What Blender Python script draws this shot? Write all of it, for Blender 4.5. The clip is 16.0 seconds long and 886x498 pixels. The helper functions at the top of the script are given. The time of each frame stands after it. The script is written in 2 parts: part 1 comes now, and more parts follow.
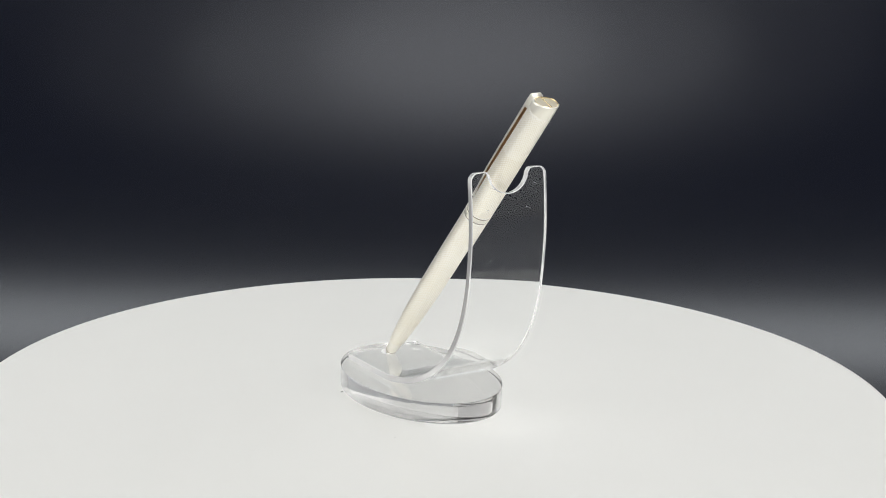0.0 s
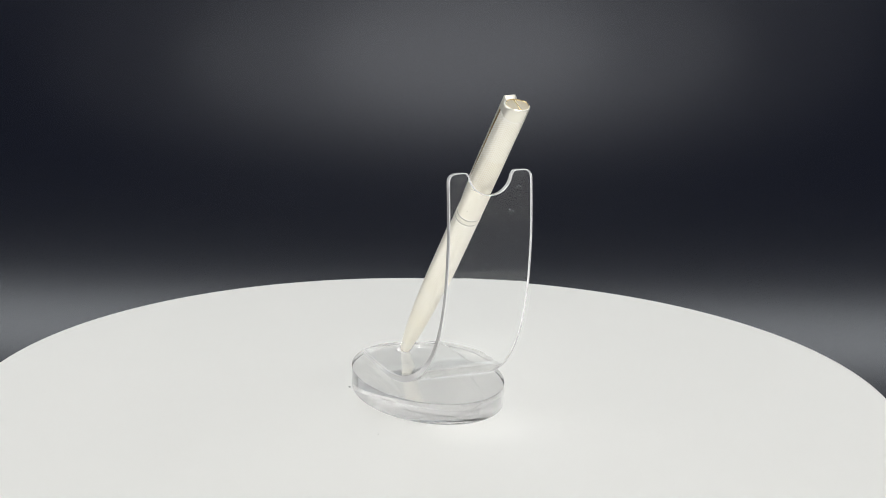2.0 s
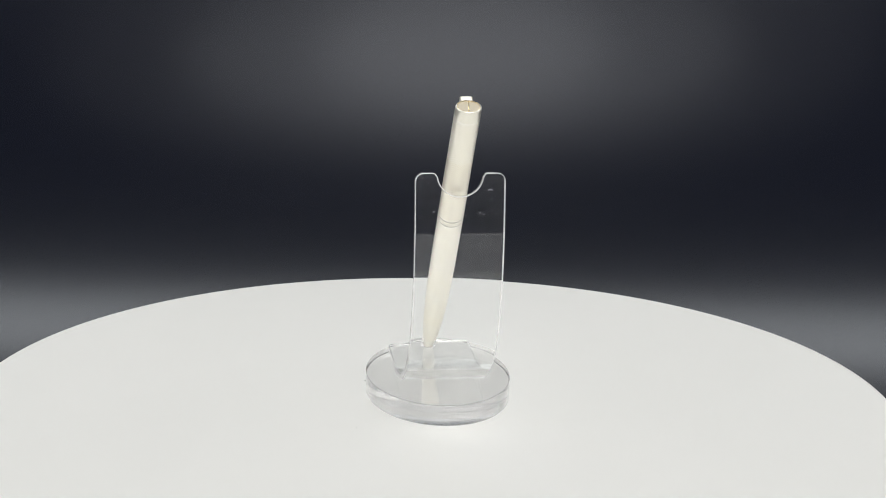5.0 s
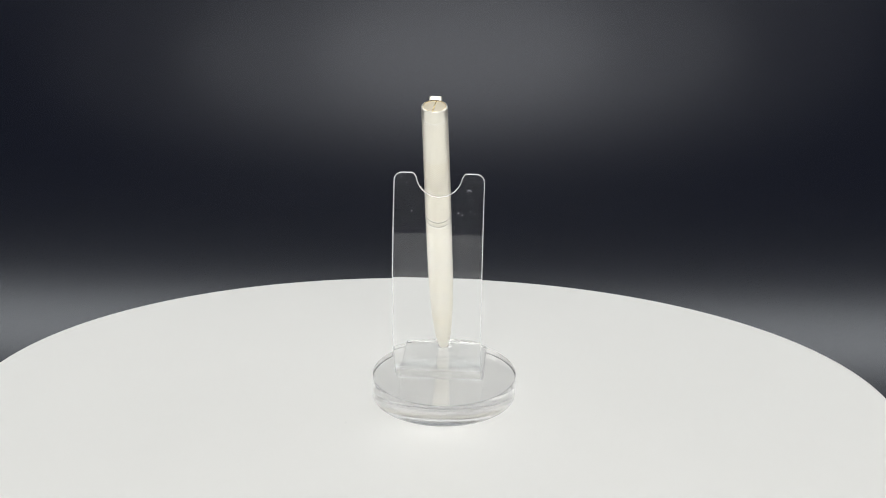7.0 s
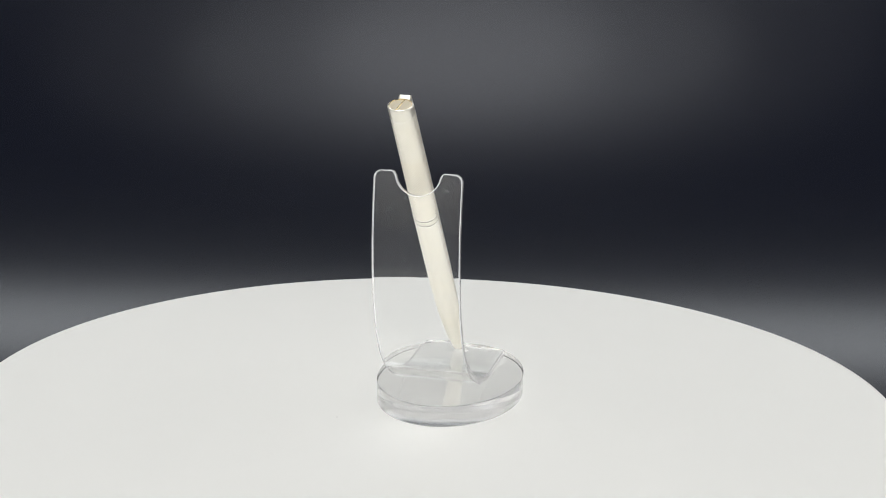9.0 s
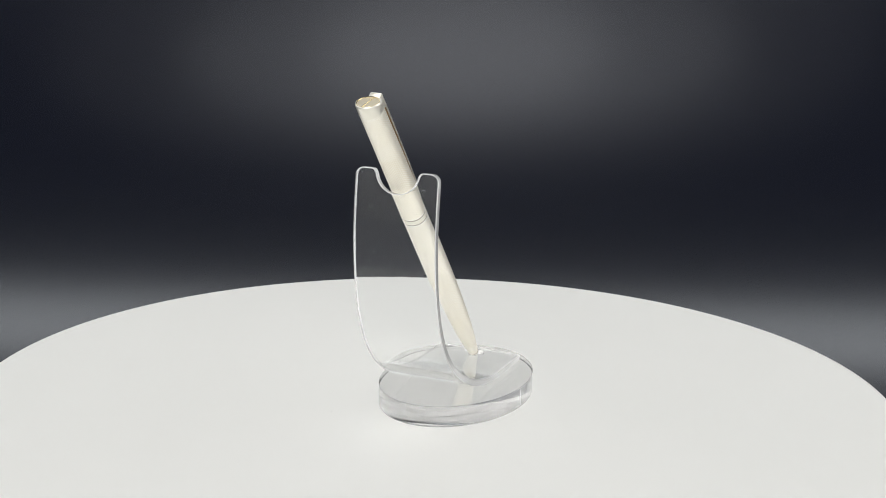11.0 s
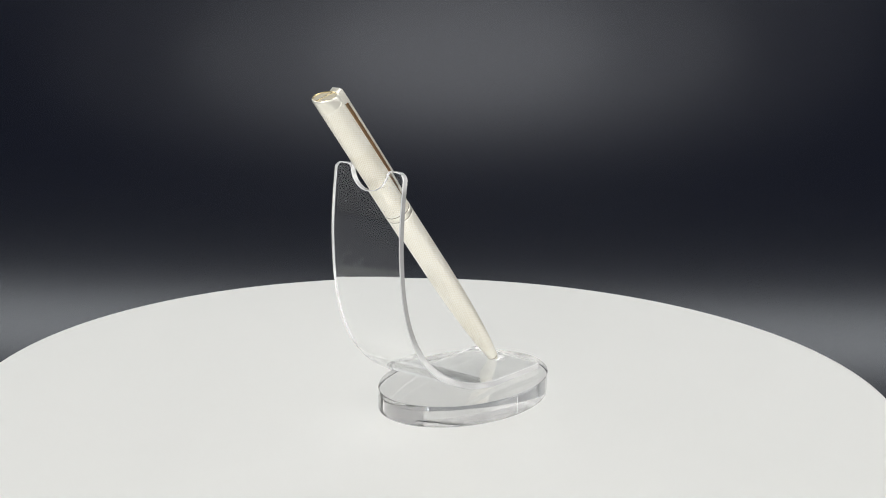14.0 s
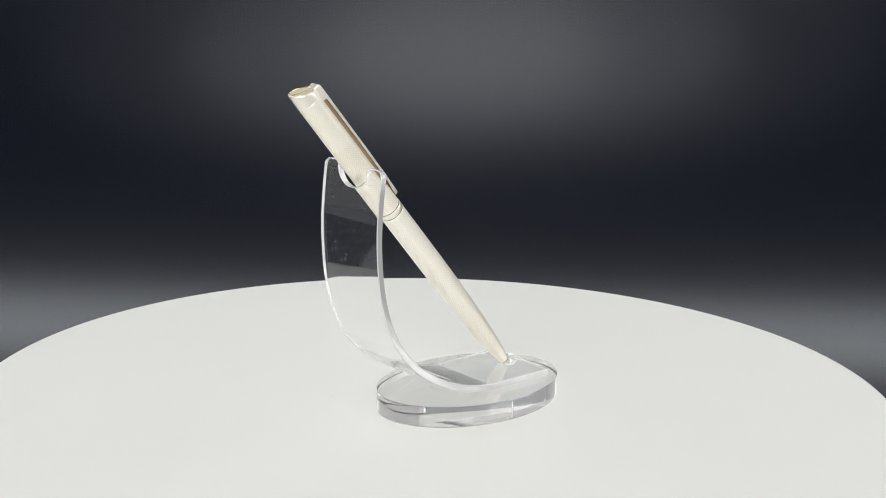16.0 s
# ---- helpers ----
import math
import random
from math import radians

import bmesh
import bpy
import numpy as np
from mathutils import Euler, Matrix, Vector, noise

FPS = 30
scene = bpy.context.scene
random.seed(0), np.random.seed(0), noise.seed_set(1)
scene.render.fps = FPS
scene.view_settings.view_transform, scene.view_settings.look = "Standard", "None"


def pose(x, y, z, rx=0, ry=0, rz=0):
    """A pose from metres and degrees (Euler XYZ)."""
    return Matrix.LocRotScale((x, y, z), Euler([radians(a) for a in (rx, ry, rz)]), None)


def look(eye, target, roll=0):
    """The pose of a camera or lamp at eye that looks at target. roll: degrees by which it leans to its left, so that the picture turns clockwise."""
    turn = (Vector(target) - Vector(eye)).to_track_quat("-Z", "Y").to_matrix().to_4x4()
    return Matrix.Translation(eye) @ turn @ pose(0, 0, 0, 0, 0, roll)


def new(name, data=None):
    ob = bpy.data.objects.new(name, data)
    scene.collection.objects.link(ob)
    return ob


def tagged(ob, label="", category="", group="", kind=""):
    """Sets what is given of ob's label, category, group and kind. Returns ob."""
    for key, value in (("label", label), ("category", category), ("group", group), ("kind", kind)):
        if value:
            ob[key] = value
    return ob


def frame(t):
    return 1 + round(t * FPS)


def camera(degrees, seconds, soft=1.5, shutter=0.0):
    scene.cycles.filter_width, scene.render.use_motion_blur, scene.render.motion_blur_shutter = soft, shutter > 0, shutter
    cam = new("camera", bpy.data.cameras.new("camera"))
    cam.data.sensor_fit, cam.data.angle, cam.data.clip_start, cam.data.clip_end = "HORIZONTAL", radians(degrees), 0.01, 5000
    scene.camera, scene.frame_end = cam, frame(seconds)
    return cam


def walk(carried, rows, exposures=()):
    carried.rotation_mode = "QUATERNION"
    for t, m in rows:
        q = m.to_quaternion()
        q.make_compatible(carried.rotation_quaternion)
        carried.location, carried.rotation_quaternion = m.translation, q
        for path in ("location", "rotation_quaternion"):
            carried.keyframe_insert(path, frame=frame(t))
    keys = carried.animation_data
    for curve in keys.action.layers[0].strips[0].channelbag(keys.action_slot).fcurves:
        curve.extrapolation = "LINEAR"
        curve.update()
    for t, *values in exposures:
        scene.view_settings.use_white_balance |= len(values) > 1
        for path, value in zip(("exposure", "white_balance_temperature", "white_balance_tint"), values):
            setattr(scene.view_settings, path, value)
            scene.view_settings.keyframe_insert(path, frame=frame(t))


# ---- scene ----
# The z = 0 plane is the turntable's top; its axis stands at x = y = 0.
cam = camera(24.878, 16.0, soft=1.0)
EYE = (0.0, -0.62307, 0.21864)
AIM = (0.003673, 0.343291, -0.038542)
walk(cam, [(0.0, look(EYE, AIM, 1.268)), (16.0, look(EYE, AIM, 1.268))])

# ---- light ----
world = bpy.data.worlds.new("world")
scene.world = world
world.use_nodes = True
world.node_tree.nodes["Background"].inputs[0].default_value = (0.9, 0.95, 1.0, 1)
world.node_tree.nodes["Background"].inputs[1].default_value = 0.05
scene.view_settings.exposure = 0.0


def area_lamp(name, eye, target, size_x, size_y, watts, colour):
    data = bpy.data.lights.new(name, "AREA")
    data.shape, data.size, data.size_y = "RECTANGLE", size_x, size_y
    data.energy, data.color = watts, colour
    ob = new(name, data)
    ob.matrix_world = look(eye, target)
    return ob


area_lamp("key_panel", (0.0, 0.13, 1.02), (0, 0.131, 0), 1.0, 0.44, 3.15, (1.0, 0.985, 0.945))
area_lamp("rear_panel_upper", (0.0, 0.97, 0.52), (0, 0.21, 0.49), 1.5, 0.20, 1.8, (0.91, 0.96, 1.0))
area_lamp("rear_panel_lower", (0.0, 0.97, 0.26), (0, 0.21, 0.25), 1.5, 0.30, 0.40, (0.95, 0.98, 1.0))
area_lamp("front_softbox", (0.0, -2.0, 0.62), (0, 0, 0.06), 1.5, 0.8, 34.0, (1.0, 0.985, 0.95))
# Unseen fill lamps, added to brighten the acrylic's edges, base and pen sides.
for side in (-1, 1):
    area_lamp("side_fill", (side * 0.74, 0.05, 0.36), (0, 0, 0.05), 0.6, 0.6, 1.6, (1.0, 0.99, 0.97))
for wide, deep, watts in ((0.75, 0.34, 0.15), (0.50, 0.24, 0.25), (0.26, 0.16, 0.13)):
    area_lamp("rear_top_lamp", (0.02, 0.54, 0.80 + 0.01 * wide), (0.01, 0.41, 0.04), wide, deep, watts, (0.94, 0.96, 1.0)).data.shape = "ELLIPSE"


# ---- materials ----
def material(name, colour, rough=0.5, metal=0.0):
    m = bpy.data.materials.new(name)
    m.use_nodes = True
    b = m.node_tree.nodes["Principled BSDF"]
    b.inputs["Base Color"].default_value = (*colour, 1)
    b.inputs["Roughness"].default_value = rough
    b.inputs["Metallic"].default_value = metal
    return m, m.node_tree, b


def node(tree, kind, **values):
    n = tree.nodes.new(kind)
    for key, value in values.items():
        n.inputs[key.replace("_", " ")].default_value = value
    return n


def vary(tree, b, low, high, scale, rough_low, rough_high, detail=4.0):
    """Two-scale variation of colour and roughness in object space."""
    tc = tree.nodes.new("ShaderNodeTexCoord")
    n1 = node(tree, "ShaderNodeTexNoise", Scale=scale, Detail=detail)
    n2 = node(tree, "ShaderNodeTexNoise", Scale=scale * 14, Detail=2.0)
    tree.links.new(tc.outputs["Object"], n1.inputs["Vector"])
    tree.links.new(tc.outputs["Object"], n2.inputs["Vector"])
    mix = tree.nodes.new("ShaderNodeMath")
    mix.operation = "MULTIPLY_ADD"
    mix.inputs[1].default_value = 0.35
    tree.links.new(n2.outputs["Fac"], mix.inputs[0])
    tree.links.new(n1.outputs["Fac"], mix.inputs[2])
    ramp = tree.nodes.new("ShaderNodeValToRGB")
    ramp.color_ramp.elements[0].position, ramp.color_ramp.elements[1].position = 0.4, 0.95
    ramp.color_ramp.elements[0].color, ramp.color_ramp.elements[1].color = (*low, 1), (*high, 1)
    tree.links.new(mix.outputs[0], ramp.inputs["Fac"])
    tree.links.new(ramp.outputs["Color"], b.inputs["Base Color"])
    rng = node(tree, "ShaderNodeMapRange", From_Min=0.4, From_Max=0.95, To_Min=rough_low, To_Max=rough_high)
    tree.links.new(mix.outputs[0], rng.inputs["Value"])
    tree.links.new(rng.outputs["Result"], b.inputs["Roughness"])
    return n2


def bumped(tree, b, height, strength, distance):
    bump = node(tree, "ShaderNodeBump", Strength=strength, Distance=distance)
    tree.links.new(height, bump.inputs["Height"])
    tree.links.new(bump.outputs["Normal"], b.inputs["Normal"])


WHITE_TOP, tr, b = material("white_laminate", (0.8, 0.8, 0.785), 0.3)
vary(tr, b, (0.79, 0.795, 0.775), (0.81, 0.812, 0.795), 5.0, 0.40, 0.43)
WHITE_SIDE, tr, b = material("white_plastic", (0.75, 0.75, 0.74), 0.4)
vary(tr, b, (0.73, 0.73, 0.72), (0.77, 0.77, 0.76), 30.0, 0.35, 0.45)

SHEET, tr, b = material("black_satin_sheet", (0.012, 0.013, 0.018), 0.3)
vary(tr, b, (0.0040, 0.0052, 0.0108), (0.0046, 0.0060, 0.0120), 2.0, 0.20, 0.20)

DESK, tr, b = material("grey_desk", (0.42, 0.43, 0.45), 0.5)
vary(tr, b, (0.38, 0.39, 0.41), (0.46, 0.47, 0.49), 12.0, 0.45, 0.6)
# Tones of the unseen walls, set by what sheet and acrylic reflect.
WALL, tr, b = material("grey_wall_paint", (0.35, 0.35, 0.36), 0.8)
vary(tr, b, (0.33, 0.33, 0.34), (0.37, 0.37, 0.38), 3.0, 0.7, 0.9)
SIDE_WALL, tr, b = material("white_wall_paint", (0.7, 0.7, 0.7), 0.8)
vary(tr, b, (0.68, 0.68, 0.68), (0.72, 0.72, 0.72), 3.0, 0.7, 0.9)
DARK_WALL, tr, b = material("dark_wall_paint", (0.06, 0.06, 0.065), 0.8)
vary(tr, b, (0.05, 0.05, 0.055), (0.07, 0.07, 0.075), 3.0, 0.7, 0.9)

ACRYLIC, tr, b = material("clear_acrylic", (0.985, 0.99, 0.99), 0.015)
b.inputs["Transmission Weight"].default_value = 1.0
b.inputs["IOR"].default_value = 1.49
tc = tr.nodes.new("ShaderNodeTexCoord")
stretch = node(tr, "ShaderNodeVectorMath")
stretch.operation = "MULTIPLY"
stretch.inputs[1].default_value = (14.0, 14.0, 1100.0)
nz = node(tr, "ShaderNodeTexNoise", Scale=1.0, Detail=3.0)
tr.links.new(tc.outputs["Object"], stretch.inputs[0])
tr.links.new(stretch.outputs["Vector"], nz.inputs["Vector"])
bumped(tr, b, nz.outputs["Fac"], 0.0035, 0.0004)

EDGE, tr, b = material("polished_acrylic_edge", (0.97, 0.97, 0.975), 0.14)
b.inputs["Transmission Weight"].default_value = 0.68
b.inputs["IOR"].default_value = 1.49

# On the strip's chamfers the pale colour stands in for light they catch.
FROSTED_GLINT, tr, b = material("saw_mark_edge_glint", (0.78, 0.78, 0.80), 0.10)
b.inputs["Transmission Weight"].default_value = 0.35
b.inputs["IOR"].default_value = 1.49

THICK_ACRYLIC, tr, b = material("thick_acrylic", (0.755, 0.755, 0.755), 0.012)
b.inputs["Transmission Weight"].default_value = 1.0
b.inputs["IOR"].default_value = 1.49
tc = tr.nodes.new("ShaderNodeTexCoord")
nz = node(tr, "ShaderNodeTexNoise", Scale=220.0, Detail=3.0)
tr.links.new(tc.outputs["Object"], nz.inputs["Vector"])
bumped(tr, b, nz.outputs["Fac"], 0.03, 0.0004)


# Brown that paints the shade in the gap under the clip.
CLIP_GAP_SHADE, tr, b = material("clip_gap_shade", (0.50, 0.33, 0.17), 0.33, 1.0)
POLISHED, tr, b = material("polished_pale_gold", (0.96, 0.93, 0.83), 0.32, 0.85)
RIM_GOLD, tr, b = material("yellow_gold_rim", (0.92, 0.78, 0.48), 0.25, 1.0)
SATIN_END, tr, b = material("satin_gold_end", (0.80, 0.72, 0.56), 0.42, 1.0)
DARK_LINE, tr, b = material("dark_groove", (0.22, 0.18, 0.13), 0.5, 0.6)
BLACK_SPECK, tr, b = material("grey_speck", (0.05, 0.05, 0.05), 0.7)
DUST, tr, b = material("pale_dust", (0.55, 0.55, 0.56), 0.8)


def engraved_metal():
    """Pale gold; the engraving is real relief, so light leaves it half mirrored and half scattered."""
    m, tree, b = material("engraved_pale_gold", (0.97, 0.93, 0.83), 0.30, 0.6)
    tcc = tree.nodes.new("ShaderNodeTexCoord")
    wear = node(tree, "ShaderNodeTexNoise", Scale=220.0, Detail=3.0)
    tone = node(tree, "ShaderNodeTexNoise", Scale=60.0, Detail=4.0)
    for n in (wear, tone):
        tree.links.new(tcc.outputs["Object"], n.inputs["Vector"])
    rng = node(tree, "ShaderNodeMapRange", From_Min=0.3, From_Max=0.7, To_Min=0.32, To_Max=0.39)
    tree.links.new(wear.outputs["Fac"], rng.inputs["Value"])
    tree.links.new(rng.outputs["Result"], b.inputs["Roughness"])
    ramp = tree.nodes.new("ShaderNodeValToRGB")
    ramp.color_ramp.elements[0].position, ramp.color_ramp.elements[1].position = 0.3, 0.7
    ramp.color_ramp.elements[0].color, ramp.color_ramp.elements[1].color = (0.965, 0.93, 0.82, 1), (0.985, 0.965, 0.90, 1)
    tree.links.new(tone.outputs["Fac"], ramp.inputs["Fac"])
    tree.links.new(ramp.outputs["Color"], b.inputs["Base Color"])
    return m


ENGRAVED = engraved_metal()
# Slightly darker gold: shade painted into the grooves so the relief reads.
GROOVE_SHADE, tr, b = material("groove_shade", (0.86, 0.80, 0.66), 0.36, 0.7)


# ---- building helpers ----
def part(name, bm, mat, parent=None, label="", smooth=True, angle=40):
    mesh = bpy.data.meshes.new(name)
    bmesh.ops.recalc_face_normals(bm, faces=bm.faces)
    for f in bm.faces:
        f.smooth = smooth
    for e in bm.edges:
        e.smooth = not (len(e.link_faces) == 2 and e.calc_face_angle(0) > radians(angle))
    bm.to_mesh(mesh)
    bm.free()
    mesh.materials.append(mat)
    ob = new(name, mesh)
    ob.parent = parent
    if label:
        tagged(ob, label)
    return ob


def box(x0, y0, z0, x1, y1, z1, bevel=0.0):
    bm = bmesh.new()
    bmesh.ops.create_cube(bm, size=1)
    bmesh.ops.scale(bm, vec=(x1 - x0, y1 - y0, z1 - z0), verts=bm.verts)
    bmesh.ops.translate(bm, vec=((x0 + x1) / 2, (y0 + y1) / 2, (z0 + z1) / 2), verts=bm.verts)
    if bevel:
        bmesh.ops.bevel(bm, geom=bm.edges[:], offset=bevel, segments=2, affect="EDGES", profile=0.5)
    return bm


def lathe(profile, steps=96, ax=1.0, ay=1.0):
    """A closed solid turned round z from (radius, z) pairs; radius 0 closes an end."""
    bm = bmesh.new()
    rings = []
    for r, z in profile:
        if r < 1e-7:
            rings.append([bm.verts.new((0, 0, z))])
        else:
            rings.append([bm.verts.new((r * ax * math.cos(2 * math.pi * k / steps), r * ay * math.sin(2 * math.pi * k / steps), z)) for k in range(steps)])
    for p, q in zip(rings, rings[1:]):
        for k in range(steps):
            j = (k + 1) % steps
            if len(p) == 1 and len(q) > 1:
                bm.faces.new((p[0], q[k], q[j]))
            elif len(q) == 1 and len(p) > 1:
                bm.faces.new((p[k], p[j], q[0]))
            elif len(p) > 1:
                bm.faces.new((p[k], p[j], q[j], q[k]))
    return bm


def engraved(profile, z0, z1, threads=28, pitch=1.0, depth=0.08, step=0.125):
    """A turned solid in millimetres whose side carries crossed helical grooves between z0 and z1."""
    steps = threads * 8

    def groove_at(u, z):
        return min(abs(((u + s * z * pitch) % 1.0) - 0.5) * 2 for s in (1, -1))

    zs = [z for r, z in profile]
    rs = [r for r, z in profile]
    line = [(r, z) for r, z in profile if z <= z0]
    n = int(round((z1 - z0) / step))
    line += [(float(np.interp(z0 + (z1 - z0) * k / n, zs, rs)), z0 + (z1 - z0) * k / n) for k in range(1, n)]
    line += [(r, z) for r, z in profile if z >= z1]
    bm = bmesh.new()
    rings = []
    for r, z in line:
        if r < 1e-6:
            rings.append([bm.verts.new((0, 0, z / 1000))])
            continue
        fade = max(0.0, min(1.0, (z - z0) / 0.8, (z1 - z) / 0.8)) * min(1.0, r / 3.0)
        ring = []
        for k in range(steps):
            u = threads * k / steps
            rr = (r - depth * fade * (1 - groove_at(u, z)) ** 2) / 1000
            a = 2 * math.pi * k / steps
            ring.append(bm.verts.new((rr * math.cos(a), rr * math.sin(a), z / 1000)))
        rings.append(ring)
    for (p, q), (r, z), (r2, z2) in zip(zip(rings, rings[1:]), line, line[1:]):
        for k in range(steps):
            j = (k + 1) % steps
            if len(p) == 1:
                bm.faces.new((p[0], q[k], q[j]))
            elif len(q) == 1:
                bm.faces.new((p[k], p[j], q[0]))
            else:
                f = bm.faces.new((p[k], p[j], q[j], q[k]))
                # Faces low in a groove take the painted shade colour.
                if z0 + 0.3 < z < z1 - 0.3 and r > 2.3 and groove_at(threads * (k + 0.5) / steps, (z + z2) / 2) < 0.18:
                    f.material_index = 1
    return bm


# ---- the room and the desk ----
DESK_TOP = -0.047
x0, y0, x1, y1 = -0.78, -2.1, 0.78, 1.0
FLOOR_Z, CEIL_Z = -0.80, 1.20
# Floor, ceiling and walls are added out of view to shape light and reflections.
tagged(part("floor", box(x0, y0, FLOOR_Z - 0.1, x1, y1, FLOOR_Z), WALL), "plain grey floor under the desk, added out of view", "floor", kind="structure")
tagged(part("ceiling", box(x0, y0, CEIL_Z, x1, y1, CEIL_Z + 0.1), DARK_WALL), "plain dark ceiling added out of view", "ceiling", kind="structure")
for name, b4, paint, tone in (("wall_south", (x0 - 0.1, y0 - 0.1, x1 + 0.1, y0), WALL, "grey"), ("wall_north", (x0 - 0.1, y1, x1 + 0.1, y1 + 0.1), DARK_WALL, "dark"),
                              ("wall_west", (x0 - 0.1, y0, x0, y1), SIDE_WALL, "white"), ("wall_east", (x1, y0, x1 + 0.1, y1), SIDE_WALL, "white")):
    tagged(part(name, box(b4[0], b4[1], FLOOR_Z, b4[2], b4[3], CEIL_Z), paint), "plain " + tone + " painted wall, added out of view", "wall", kind="structure")

desk = tagged(new("desk"), "grey desk that carries the turntable and the backdrop sheet", "desk")
desk.location = (0, 0, FLOOR_Z)
top_h = DESK_TOP - FLOOR_Z
part("desk_top", box(-0.75, -0.58, top_h - 0.03, 0.75, 0.75, top_h, 0.003), DESK, desk)
for lx in (-0.71, 0.71):
    for ly in (-0.54, 0.71):
        part("leg", box(lx - 0.025, ly - 0.025, 0, lx + 0.025, ly + 0.025, top_h - 0.03, 0.002), DESK, desk)


def backdrop_sheet():
    """A thin satin sheet that lies on the desk and sweeps up behind the turntable."""
    flat_y, radius, thick, half = 0.125, 0.50, 0.0015, 0.60
    line = [(0.02, -0.045), (0.06, -0.045)]
    line += [(flat_y + radius * math.sin(radians(a)), -0.045 + radius * (1 - math.cos(radians(a)))) for a in range(0, 45)]
    bm = bmesh.new()
    rows = []
    for k, (y, z) in enumerate(line):
        a = radians(max(0, k - 2))
        ny, nz = math.sin(a), -math.cos(a)
        rows.append([bm.verts.new((x, y + o * ny, z + o * nz)) for x, o in ((-half, 0), (half, 0), (half, thick), (-half, thick))])
    for p, q in zip(rows, rows[1:]):
        for k in range(4):
            j = (k + 1) % 4
            bm.faces.new((p[k], p[j], q[j], q[k]))
    bm.faces.new(rows[0])
    bm.faces.new(rows[-1])
    return tagged(part("backdrop", bm, SHEET), "black satin backdrop sheet sweeping up from the desk", "backdrop", kind="structure")


backdrop_sheet()


# ---- the turntable ----
def build_turntable():
    table = tagged(new("turntable"), "round white turntable with a smooth satin top", "turntable")
    r = 0.1536
    part("platter", lathe([(0, 0), (r - 0.0016, 0), (r - 0.0012, 0), (r - 0.0004, -0.0003), (r, -0.0012), (r, -0.0075), (r - 0.0006, -0.0084), (r - 0.002, -0.009), (0, -0.009)], 256), WHITE_TOP, table)
    part("drum", lathe([(0, -0.0095), (0.115, -0.0095), (0.125, -0.0115), (0.125, -0.041), (0.121, -0.0449), (0, -0.0449)], 128), WHITE_SIDE, table)
    for x, y, s in ((-0.0199, 0.0251, 0.00045), (-0.0265, -0.0208, 0.0002)):
        bm = lathe([(0, 0), (s, 0.00004), (s * 0.8, s * 0.4), (0, s * 0.5)], 10, 1.0, 0.7)
        bmesh.ops.translate(bm, vec=(x, y, 0), verts=bm.verts)
        part("speck", bm, BLACK_SPECK, table, "tiny dark speck of dirt")
    return table


# ---- the clear acrylic pen stand ----
BASE_H = 0.0069
STRIP_T = 0.0022
MID_X = 0.0026
HALF_W = 0.0137


def strip_curve():
    """The strip's lower or outer side from its flat end to its upper edge, as (y, z), evenly dense."""
    keys = [(0.0374, 0.0069), (0.0300, 0.0069), (0.0200, 0.0069), (0.0110, 0.0070), (0.0020, 0.0084), (-0.0060, 0.0108), (-0.0140, 0.0146),
            (-0.0209, 0.0192), (-0.0268, 0.0250), (-0.0312, 0.0315), (-0.0345, 0.0390), (-0.0368, 0.0480), (-0.0379, 0.0570),
            (-0.0383, 0.0660), (-0.0379, 0.0745), (-0.0374, 0.0800), (-0.0367, 0.0861)]
    pts = []
    n = len(keys)
    for i in range(n - 1):
        p0, p1, p2, p3 = (Vector(keys[max(0, min(n - 1, i + d))]) for d in (-1, 0, 1, 2))
        for k in range(10):
            t = k / 10
            pts.append(0.5 * ((2 * p1) + (p2 - p0) * t + (2 * p0 - 5 * p1 + 4 * p2 - p3) * t * t + (3 * p1 - p0 - 3 * p2 + p3) * t ** 3))
    pts.append(Vector(keys[-1]))
    return pts


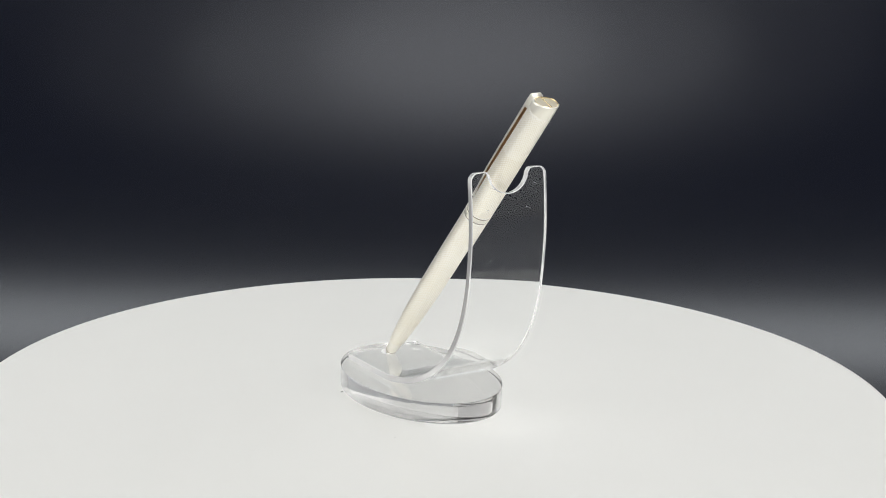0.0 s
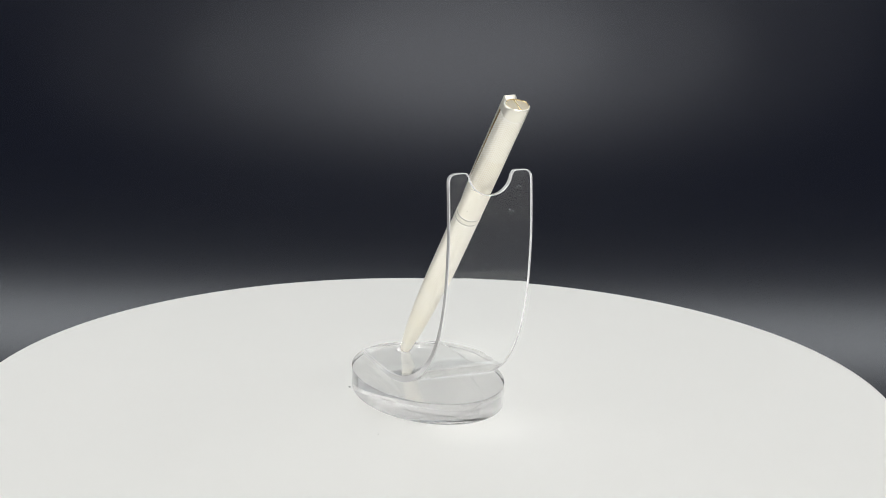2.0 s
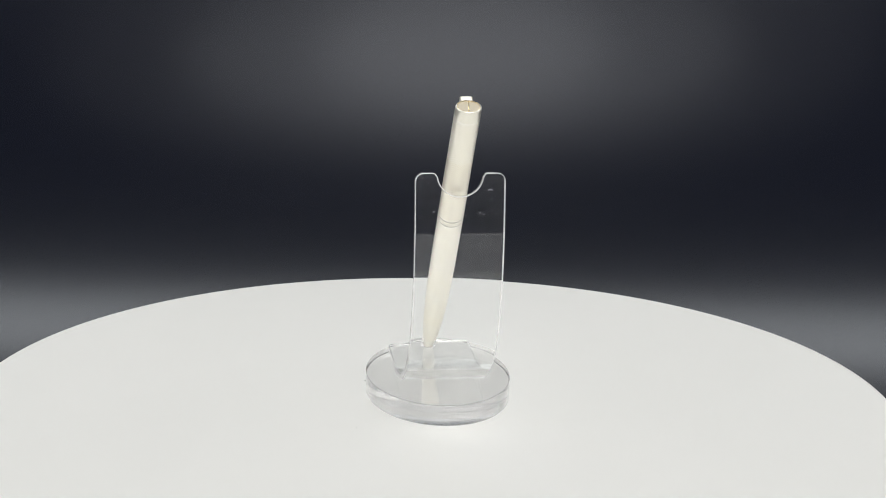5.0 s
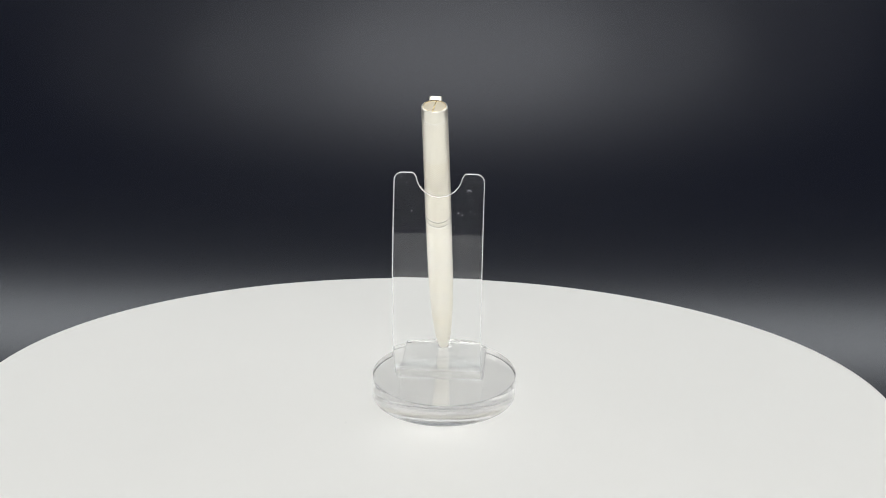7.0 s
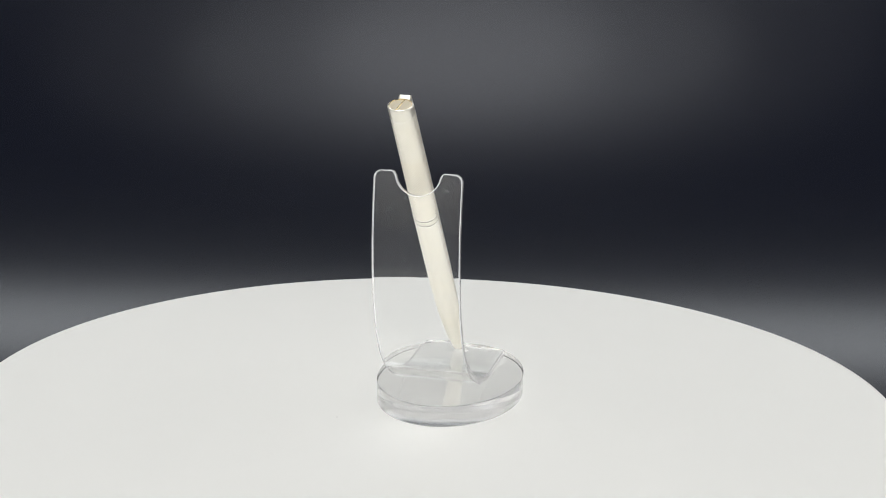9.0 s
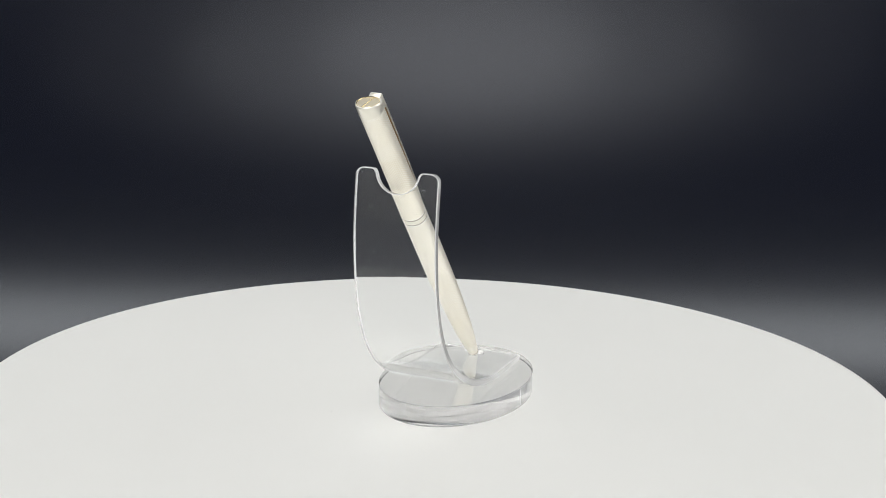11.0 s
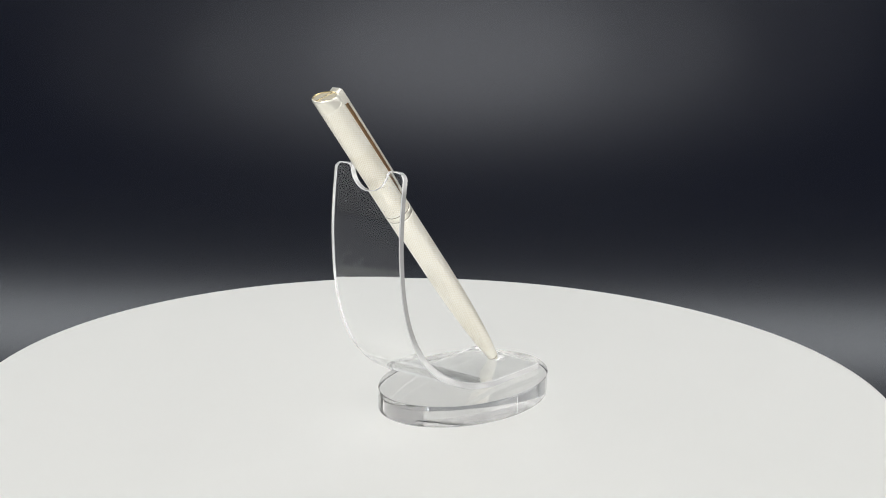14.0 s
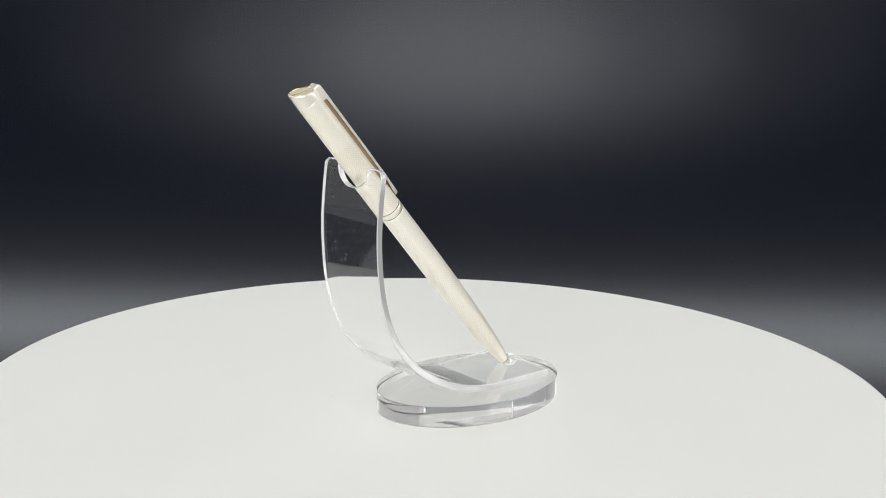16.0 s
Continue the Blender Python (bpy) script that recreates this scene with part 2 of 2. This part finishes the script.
def build_strip():
    curve = strip_curve()
    arc = [0.0]
    for p, q in zip(curve, curve[1:]):
        arc.append(arc[-1] + (q - p).length)
    length = arc[-1]

    def at(s):
        k = max(0, min(len(arc) - 2, int(np.searchsorted(arc, s)) - 1))
        f = (s - arc[k]) / (arc[k + 1] - arc[k])
        p = curve[k].lerp(curve[k + 1], f)

        def tangent(i):
            a, b2 = curve[max(0, i - 1)], curve[min(len(curve) - 1, i + 1)]
            return (b2 - a).normalized()
        d = tangent(k).lerp(tangent(k + 1), f).normalized()
        return p, Vector((d.y, -d.x))

    def arc_pts(cx, cs, r, a0, a1, n):
        return [(cx + r * math.cos(radians(a0 + (a1 - a0) * k / n)), cs + r * math.sin(radians(a0 + (a1 - a0) * k / n))) for k in range(n + 1)]

    w, rc = HALF_W, 0.0026
    notch, nr = 0.0071, 0.0013
    out = arc_pts(-w + 0.0012, 0.0012, 0.0012, 180, 270, 4) + arc_pts(w - 0.0012, 0.0012, 0.0012, 270, 360, 4)
    out += arc_pts(w - rc, length - rc, rc, 0, 90, 8)
    # U-shaped notch with softened shoulders
    out += arc_pts(notch + nr, length - nr, nr, 90, 165, 5)
    out += arc_pts(0, length - 0.0003, notch - 0.0002, -8, -172, 26)
    out += arc_pts(-notch - nr, length - nr, nr, 15, 90, 5)
    out += arc_pts(-w + rc, length - rc, rc, 90, 180, 8)
    hole = arc_pts(-0.0006, 0.0052, 0.0024, 0, 360 - 15, 23)
    bm = bmesh.new()
    edges = []
    for loop in (out, hole):
        vs = [bm.verts.new((x, s, 0)) for x, s in loop]
        edges += [bm.edges.new((vs[k], vs[(k + 1) % len(vs)])) for k in range(len(vs))]
    bmesh.ops.triangle_fill(bm, use_beauty=True, edges=edges)
    for k in range(1, 110):
        bmesh.ops.bisect_plane(bm, geom=bm.verts[:] + bm.edges[:] + bm.faces[:], plane_co=(0, length * k / 110, 0), plane_no=(0, 1, 0), dist=1e-6)
    for k in range(-4, 5):
        bmesh.ops.bisect_plane(bm, geom=bm.verts[:] + bm.edges[:] + bm.faces[:], plane_co=(w * (k + 0.5) / 5, 0, 0), plane_no=(1, 0, 0), dist=1e-6)
    flat = [v.co.copy() for v in bm.verts]
    bm.verts.ensure_lookup_table()
    bm.verts.index_update()
    faces = [[v.index for v in f.verts] for f in bm.faces]
    rim = [[v.index for v in e.verts] for e in bm.edges if len(e.link_faces) == 1]
    bm.free()
    # outward direction at each point of the outline, in the flat pattern
    outward = {}
    inner = {}
    for f in faces:
        for i in f:
            inner.setdefault(i, []).append(sum((flat[k] for k in f), Vector()) / len(f))
    for a, c in rim:
        d = (flat[c] - flat[a]).normalized()
        n = Vector((d.y, -d.x, 0))
        away = (flat[a] + flat[c]) / 2 - sum(inner[a] + inner[c], Vector()) / len(inner[a] + inner[c])
        n = n if n.dot(away) > 0 else -n
        for i in (a, c):
            outward[i] = outward.get(i, Vector()) + n

    def bent(c, depth):
        p, n = at(max(0.0, min(length, c.y)))
        return (MID_X + c.x, p.x + n.x * depth, p.y + n.y * depth)

    chamfer = 0.00024
    bm = bmesh.new()
    low, high, side_low, side_high = [], [], {}, {}
    for i, c in enumerate(flat):
        if i in outward:
            side_low[i] = bm.verts.new(bent(c, chamfer))
            side_high[i] = bm.verts.new(bent(c, STRIP_T - chamfer))
            c = c - outward[i].normalized() * chamfer
        low.append(bm.verts.new(bent(c, 0)))
        high.append(bm.verts.new(bent(c, STRIP_T)))
    for f in faces:
        bm.faces.new([low[i] for i in f])
        bm.faces.new([high[i] for i in reversed(f)])
    # Chamfers get the pale painted glint, the side between them the clear edge.
    for a, c in rim:
        bm.faces.new((low[a], low[c], side_low[c], side_low[a])).material_index = 2
        bm.faces.new((side_low[a], side_low[c], side_high[c], side_high[a])).material_index = 1
        bm.faces.new((side_high[a], side_high[c], high[c], high[a])).material_index = 2
    return bm


def build_stand():
    stand = tagged(new("pen_stand"), "clear acrylic pen stand with oval base and curved notched strip", "pen stand")
    cx, cy, b, a, h = 0.0031, 0.0128, 0.02374, 0.03389, BASE_H
    bm = lathe([(0, 0.00006), (b - 0.0005, 0.00006), (b - 0.0003, 0.00006), (b - 0.00008, 0.00014), (b, 0.0003), (b, 0.0005), (b, h - 0.0003), (b, h + 0.00002), (b - 0.00005, h + 0.00008), (b - 0.0003, h + 0.00008), (0, h + 0.00008)], 160, 1.0, a / b)
    bmesh.ops.translate(bm, vec=(cx, cy, 0), verts=bm.verts)
    base = part("base", bm, THICK_ACRYLIC, stand, "thick clear acrylic oval base")
    strip = part("strip", build_strip(), ACRYLIC, stand, "curved clear acrylic strip with a U-shaped notch")
    strip.data.materials.append(EDGE)
    strip.data.materials.append(FROSTED_GLINT)
    a0 = radians(-4)
    bm = box(-0.00014, -0.00010, 0.0008, 0.00014, 0.00012, BASE_H - 0.0008, 0.00004)
    bmesh.ops.rotate(bm, cent=(0, 0, 0), matrix=Matrix.Rotation(a0 + radians(-90), 3, "Z"), verts=bm.verts)
    bmesh.ops.translate(bm, vec=(cx + b * math.cos(a0), cy + a * math.sin(a0), 0), verts=bm.verts)
    seam = part("seam", bm, FROSTED_GLINT, base, "fine upright saw mark on the rim")
    for ob in (base, strip, seam):
        ob.visible_shadow = False
    # a flat flaw inside the base
    bm = lathe([(0, -0.00012), (0.0006, -0.00004), (0.0006, 0.00004), (0, 0.00012)], 16, 1.0, 0.45)
    bmesh.ops.translate(bm, vec=(0.00085, -0.0012, 0.0051), verts=bm.verts)
    part("flaw", bm, BLACK_SPECK, base, "small grey flaw inside the base")
    # dust on the strip's outer face: across, height, size, all in millimetres
    curve = strip_curve()
    hs, ys = [p.y for p in curve[60:]], [p.x for p in curve[60:]]
    for x, z, size in ((9.9, 73.6, 0.16), (13.5, 73.9, 0.13), (-5.4, 74.5, 0.2), (-8.8, 84.6, 0.13), (-7.1, 83.0, 0.12), (-0.9, 78.1, 0.13), (2.0, 73.1, 0.11), (4.2, 73.3, 0.14),
                       (8.6, 74.2, 0.18), (-1.9, 67.2, 0.11), (5.0, 66.0, 0.11), (11.6, 64.5, 0.13), (12.7, 64.4, 0.12), (-6.5, 63.0, 0.13), (-8.4, 65.5, 0.1), (-4.0, 60.5, 0.16),
                       (1.5, 57.5, 0.14), (-0.7, 59.1, 0.15), (12.3, 74.8, 0.11), (0.1, 79.0, 0.1),
                       (-10.6, 70.8, 0.08), (-9.9, 62.4, 0.06), (-9.2, 61.8, 0.07), (-8.2, 62.9, 0.05), (-7.4, 61.2, 0.06), (-6.1, 62.1, 0.05), (-5.2, 59.0, 0.06), (-3.3, 58.2, 0.07),
                       (-2.4, 60.8, 0.05), (-9.6, 58.1, 0.05), (-8.1, 56.4, 0.06), (-6.8, 57.6, 0.05), (8.9, 58.3, 0.05), (10.8, 61.0, 0.05), (7.7, 70.1, 0.05), (14.3, 70.9, 0.06), (-10.2, 82.1, 0.05)):
        bm = bmesh.new()
        bmesh.ops.create_icosphere(bm, subdivisions=1, radius=size / 1000)
        for v in bm.verts:
            v.co.x *= random.uniform(0.7, 1.5)
            v.co.z *= random.uniform(0.7, 1.3)
            v.co.y *= 0.3
        bmesh.ops.translate(bm, vec=(x / 1000, float(np.interp(z / 1000, hs, ys)) - 0.00002, z / 1000), verts=bm.verts)
        part("dust_fleck", bm, DUST, strip)
    # short scratches: across, height, length, tilt
    for x, z, size, tilt in ((-5.6, 57.6, 1.5, 82), (0.6, 56.0, 1.3, 100), (-3.9, 58.6, 1.2, 60), (12.0, 78.2, 1.3, 35), (8.7, 73.9, 1.0, 20), (-1.4, 55.2, 0.9, 120), (-7.2, 55.0, 1.0, 50)):
        bm = box(-size / 2600, -0.00002, -0.00002, size / 2600, 0.00002, 0.00002)
        for v in bm.verts:
            v.co.z += 0.00012 * math.cos(v.co.x * 2500)
        bmesh.ops.rotate(bm, cent=(0, 0, 0), matrix=Matrix.Rotation(radians(-tilt), 3, "Y"), verts=bm.verts)
        bmesh.ops.translate(bm, vec=(x / 1000, float(np.interp(z / 1000, hs, ys)) - 0.00002, z / 1000), verts=bm.verts)
        part("scratch", bm, DUST, strip, "short pale scratch")
    bm = bmesh.new()
    ring = [[bm.verts.new((0.0117 + (0.0007 + d) * math.cos(a), float(np.interp(0.0808, hs, ys)) - o, 0.0806 + (0.0006 + d) * math.sin(a)))
             for d, o in ((0.00006, 0.00001), (0, 0.00008), (-0.00006, 0.00001))] for a in [radians(10 + 16 * k) for k in range(11)]]
    for p, q in zip(ring, ring[1:]):
        for k in (0, 1):
            bm.faces.new((p[k], p[k + 1], q[k + 1], q[k]))
    part("scuff", bm, DUST, strip, "small pale curved scuff")
    return stand


# ---- the pen ----
TIP = Vector((0.0018, 0.0318, 0.0080))
TOP_END = Vector((0.0018, -0.0562, 0.1101))


def build_pen():
    pen = tagged(new("ballpoint_pen"), "slim pale gold engraved pen leaning in the acrylic stand", "pen")
    mm = 0.001
    # lower barrel, from the tip up to the centre rings
    prof = [(0.0, 1.9), (1.45, 1.9), (1.62, 2.4), (2.05, 6), (2.62, 11), (3.10, 18), (3.48, 26), (3.75, 34), (3.92, 42), (4.0, 52), (4.02, 65), (4.0, 79.6), (3.9, 79.9), (0.0, 79.9)]
    barrel = part("barrel", engraved(prof, 2.6, 79.4), ENGRAVED, pen, "pale gold tapering barrel with fine engraved lozenges", angle=50)
    barrel.data.materials.append(GROOVE_SHADE)
    part("groove", lathe([(1.4 * mm, 2.75 * mm), (1.73 * mm, 2.75 * mm), (1.77 * mm, 3.0 * mm), (1.4 * mm, 3.0 * mm), (1.4 * mm, 2.75 * mm)], 40), DARK_LINE, barrel, "thin dark groove at the tip")
    bm = lathe([(0, 0.0), (0.0005, 0.0), (0.0009, 0.0006), (0.00125, 0.0014), (0.00135, 0.0016), (0.00135, 0.002), (0, 0.002)], 32)
    part("nose_tip", bm, POLISHED, pen, "small polished tip")
    for z in (79.9, 82.1):
        bm = lathe([(0, z * mm), (3.92 * mm, z * mm), (3.92 * mm, (z + 0.3) * mm), (0, (z + 0.3) * mm)], 72)
        part("groove", bm, DARK_LINE, pen, "thin dark groove")
    bm = lathe([(0, 80.2 * mm), (3.93 * mm, 80.2 * mm), (4.03 * mm, 80.35 * mm), (4.03 * mm, 81.95 * mm), (3.93 * mm, 82.1 * mm), (0, 82.1 * mm)], 72)
    part("centre_ring", bm, POLISHED, pen, "polished pale gold centre ring")
    prof = [(0, 82.4), (3.9, 82.4), (4.0, 82.65), (3.98, 95), (3.92, 110), (3.86, 125), (3.85, 131.0), (3.78, 131.2), (0, 131.2)]
    cap = part("cap", engraved(prof, 82.8, 130.9), ENGRAVED, pen, "pale gold cap with fine engraved lozenges")
    cap.data.materials.append(GROOVE_SHADE)
    prof = [(0, 131.2), (3.74, 131.2), (3.84, 131.35), (3.84, 131.45), (3.82, 134.2), (3.7, 134.75), (3.45, 134.95), (3.2, 134.75), (3.15, 134.3), (0, 134.3)]
    band = part("top_band", lathe([(r * mm, z * mm) for r, z in prof], 72), POLISHED, pen, "smooth polished band at the top")
    part("rim", lathe([(3.2 * mm, 134.4 * mm), (3.62 * mm, 134.7 * mm), (3.42 * mm, 135.0 * mm), (3.2 * mm, 134.85 * mm), (3.2 * mm, 134.4 * mm)], 72), RIM_GOLD, band, "thin yellow gold rim")
    part("end_disc", lathe([(0, 134.25 * mm), (3.19 * mm, 134.25 * mm), (3.19 * mm, 134.75 * mm), (0, 134.78 * mm)], 48), SATIN_END, band, "satin gold end disc")
    bm = box(-3.1 * mm, -0.22 * mm, 134.5 * mm, 3.1 * mm, 0.22 * mm, 134.88 * mm, 0.00005)
    bmesh.ops.rotate(bm, cent=(0, 0, 0), matrix=Matrix.Rotation(radians(83), 3, "Z"), verts=bm.verts)
    part("end_bar", bm, RIM_GOLD, band, "raised gold bar across the end")
    part("clip", clip_mesh(), POLISHED, cap, "long flat polished clip").data.materials.append(CLIP_GAP_SHADE)
    # the end is cut at a slant, lower on the clip's side
    slant = math.tan(radians(26))
    for ob in pen.children_recursive:
        if ob.name.split(".")[0] in ("top_band", "rim", "end_disc", "end_bar"):
            for v in ob.data.vertices:
                if v.co.z > 0.1315:
                    v.co.z -= slant * v.co.y
    axis = (TOP_END - TIP).normalized()
    side = Vector((1, 0, 0))
    up = axis.cross(side).normalized()
    if up.z < 0:
        up, side = -up, -side
    m = Matrix((side, up, axis)).transposed().to_4x4()
    if m.determinant() < 0:
        side = -side
        m = Matrix((side, up, axis)).transposed().to_4x4()
    m = Matrix.Translation(TIP) @ m
    for ob in pen.children:
        ob.matrix_basis = m
    return pen


def clip_mesh():
    """A flat bar along the pen's upper side (+y in the pen's space), rooted at the top and touching the cap at its end."""
    mm = 0.001
    stations = [(132.9, 1.4, 3.0, 5.0), (132.75, 1.7, 2.9, 5.35), (132.3, 1.85, 2.8, 5.6), (127.9, 1.85, 3.3, 5.65), (127.4, 1.84, 4.65, 5.65), (118, 1.78, 4.72, 5.62),
                (105, 1.7, 4.72, 5.58), (92, 1.6, 4.6, 5.45), (88.5, 1.55, 4.35, 5.32), (86.0, 1.52, 4.0, 5.25), (84.2, 1.5, 4.0, 5.2), (83.8, 1.3, 4.05, 5.05)]
    bm = bmesh.new()
    rows = []
    for z, w, lo, hi in stations:
        e = 0.18
        rows.append([bm.verts.new((x * mm, y * mm, z * mm)) for x, y in ((-w, lo), (w, lo), (w, hi - e), (w - e, hi), (-w + e, hi), (-w, hi - e))])
    for p, q in zip(rows, rows[1:]):
        for k in range(6):
            j = (k + 1) % 6
            # The clip's underside carries the painted gap shade.
            bm.faces.new((p[k], p[j], q[j], q[k])).material_index = 1 if k == 0 else 0
    bm.faces.new(rows[0])
    bm.faces.new(rows[-1])
    return bm


turntable = build_turntable()
stand = build_stand()
pen = build_pen()


def motions():
    """The turntable turns steadily, with the stand and the pen on it."""
    turns = [(float(t), -5.0177 * (t - 6.9) - 2.558) for t in range(0, 17)]
    rows = [(t, pose(0, 0, 0, 0, 0, a)) for t, a in turns]
    for thing in (turntable, stand, pen):
        walk(thing, rows)


motions()
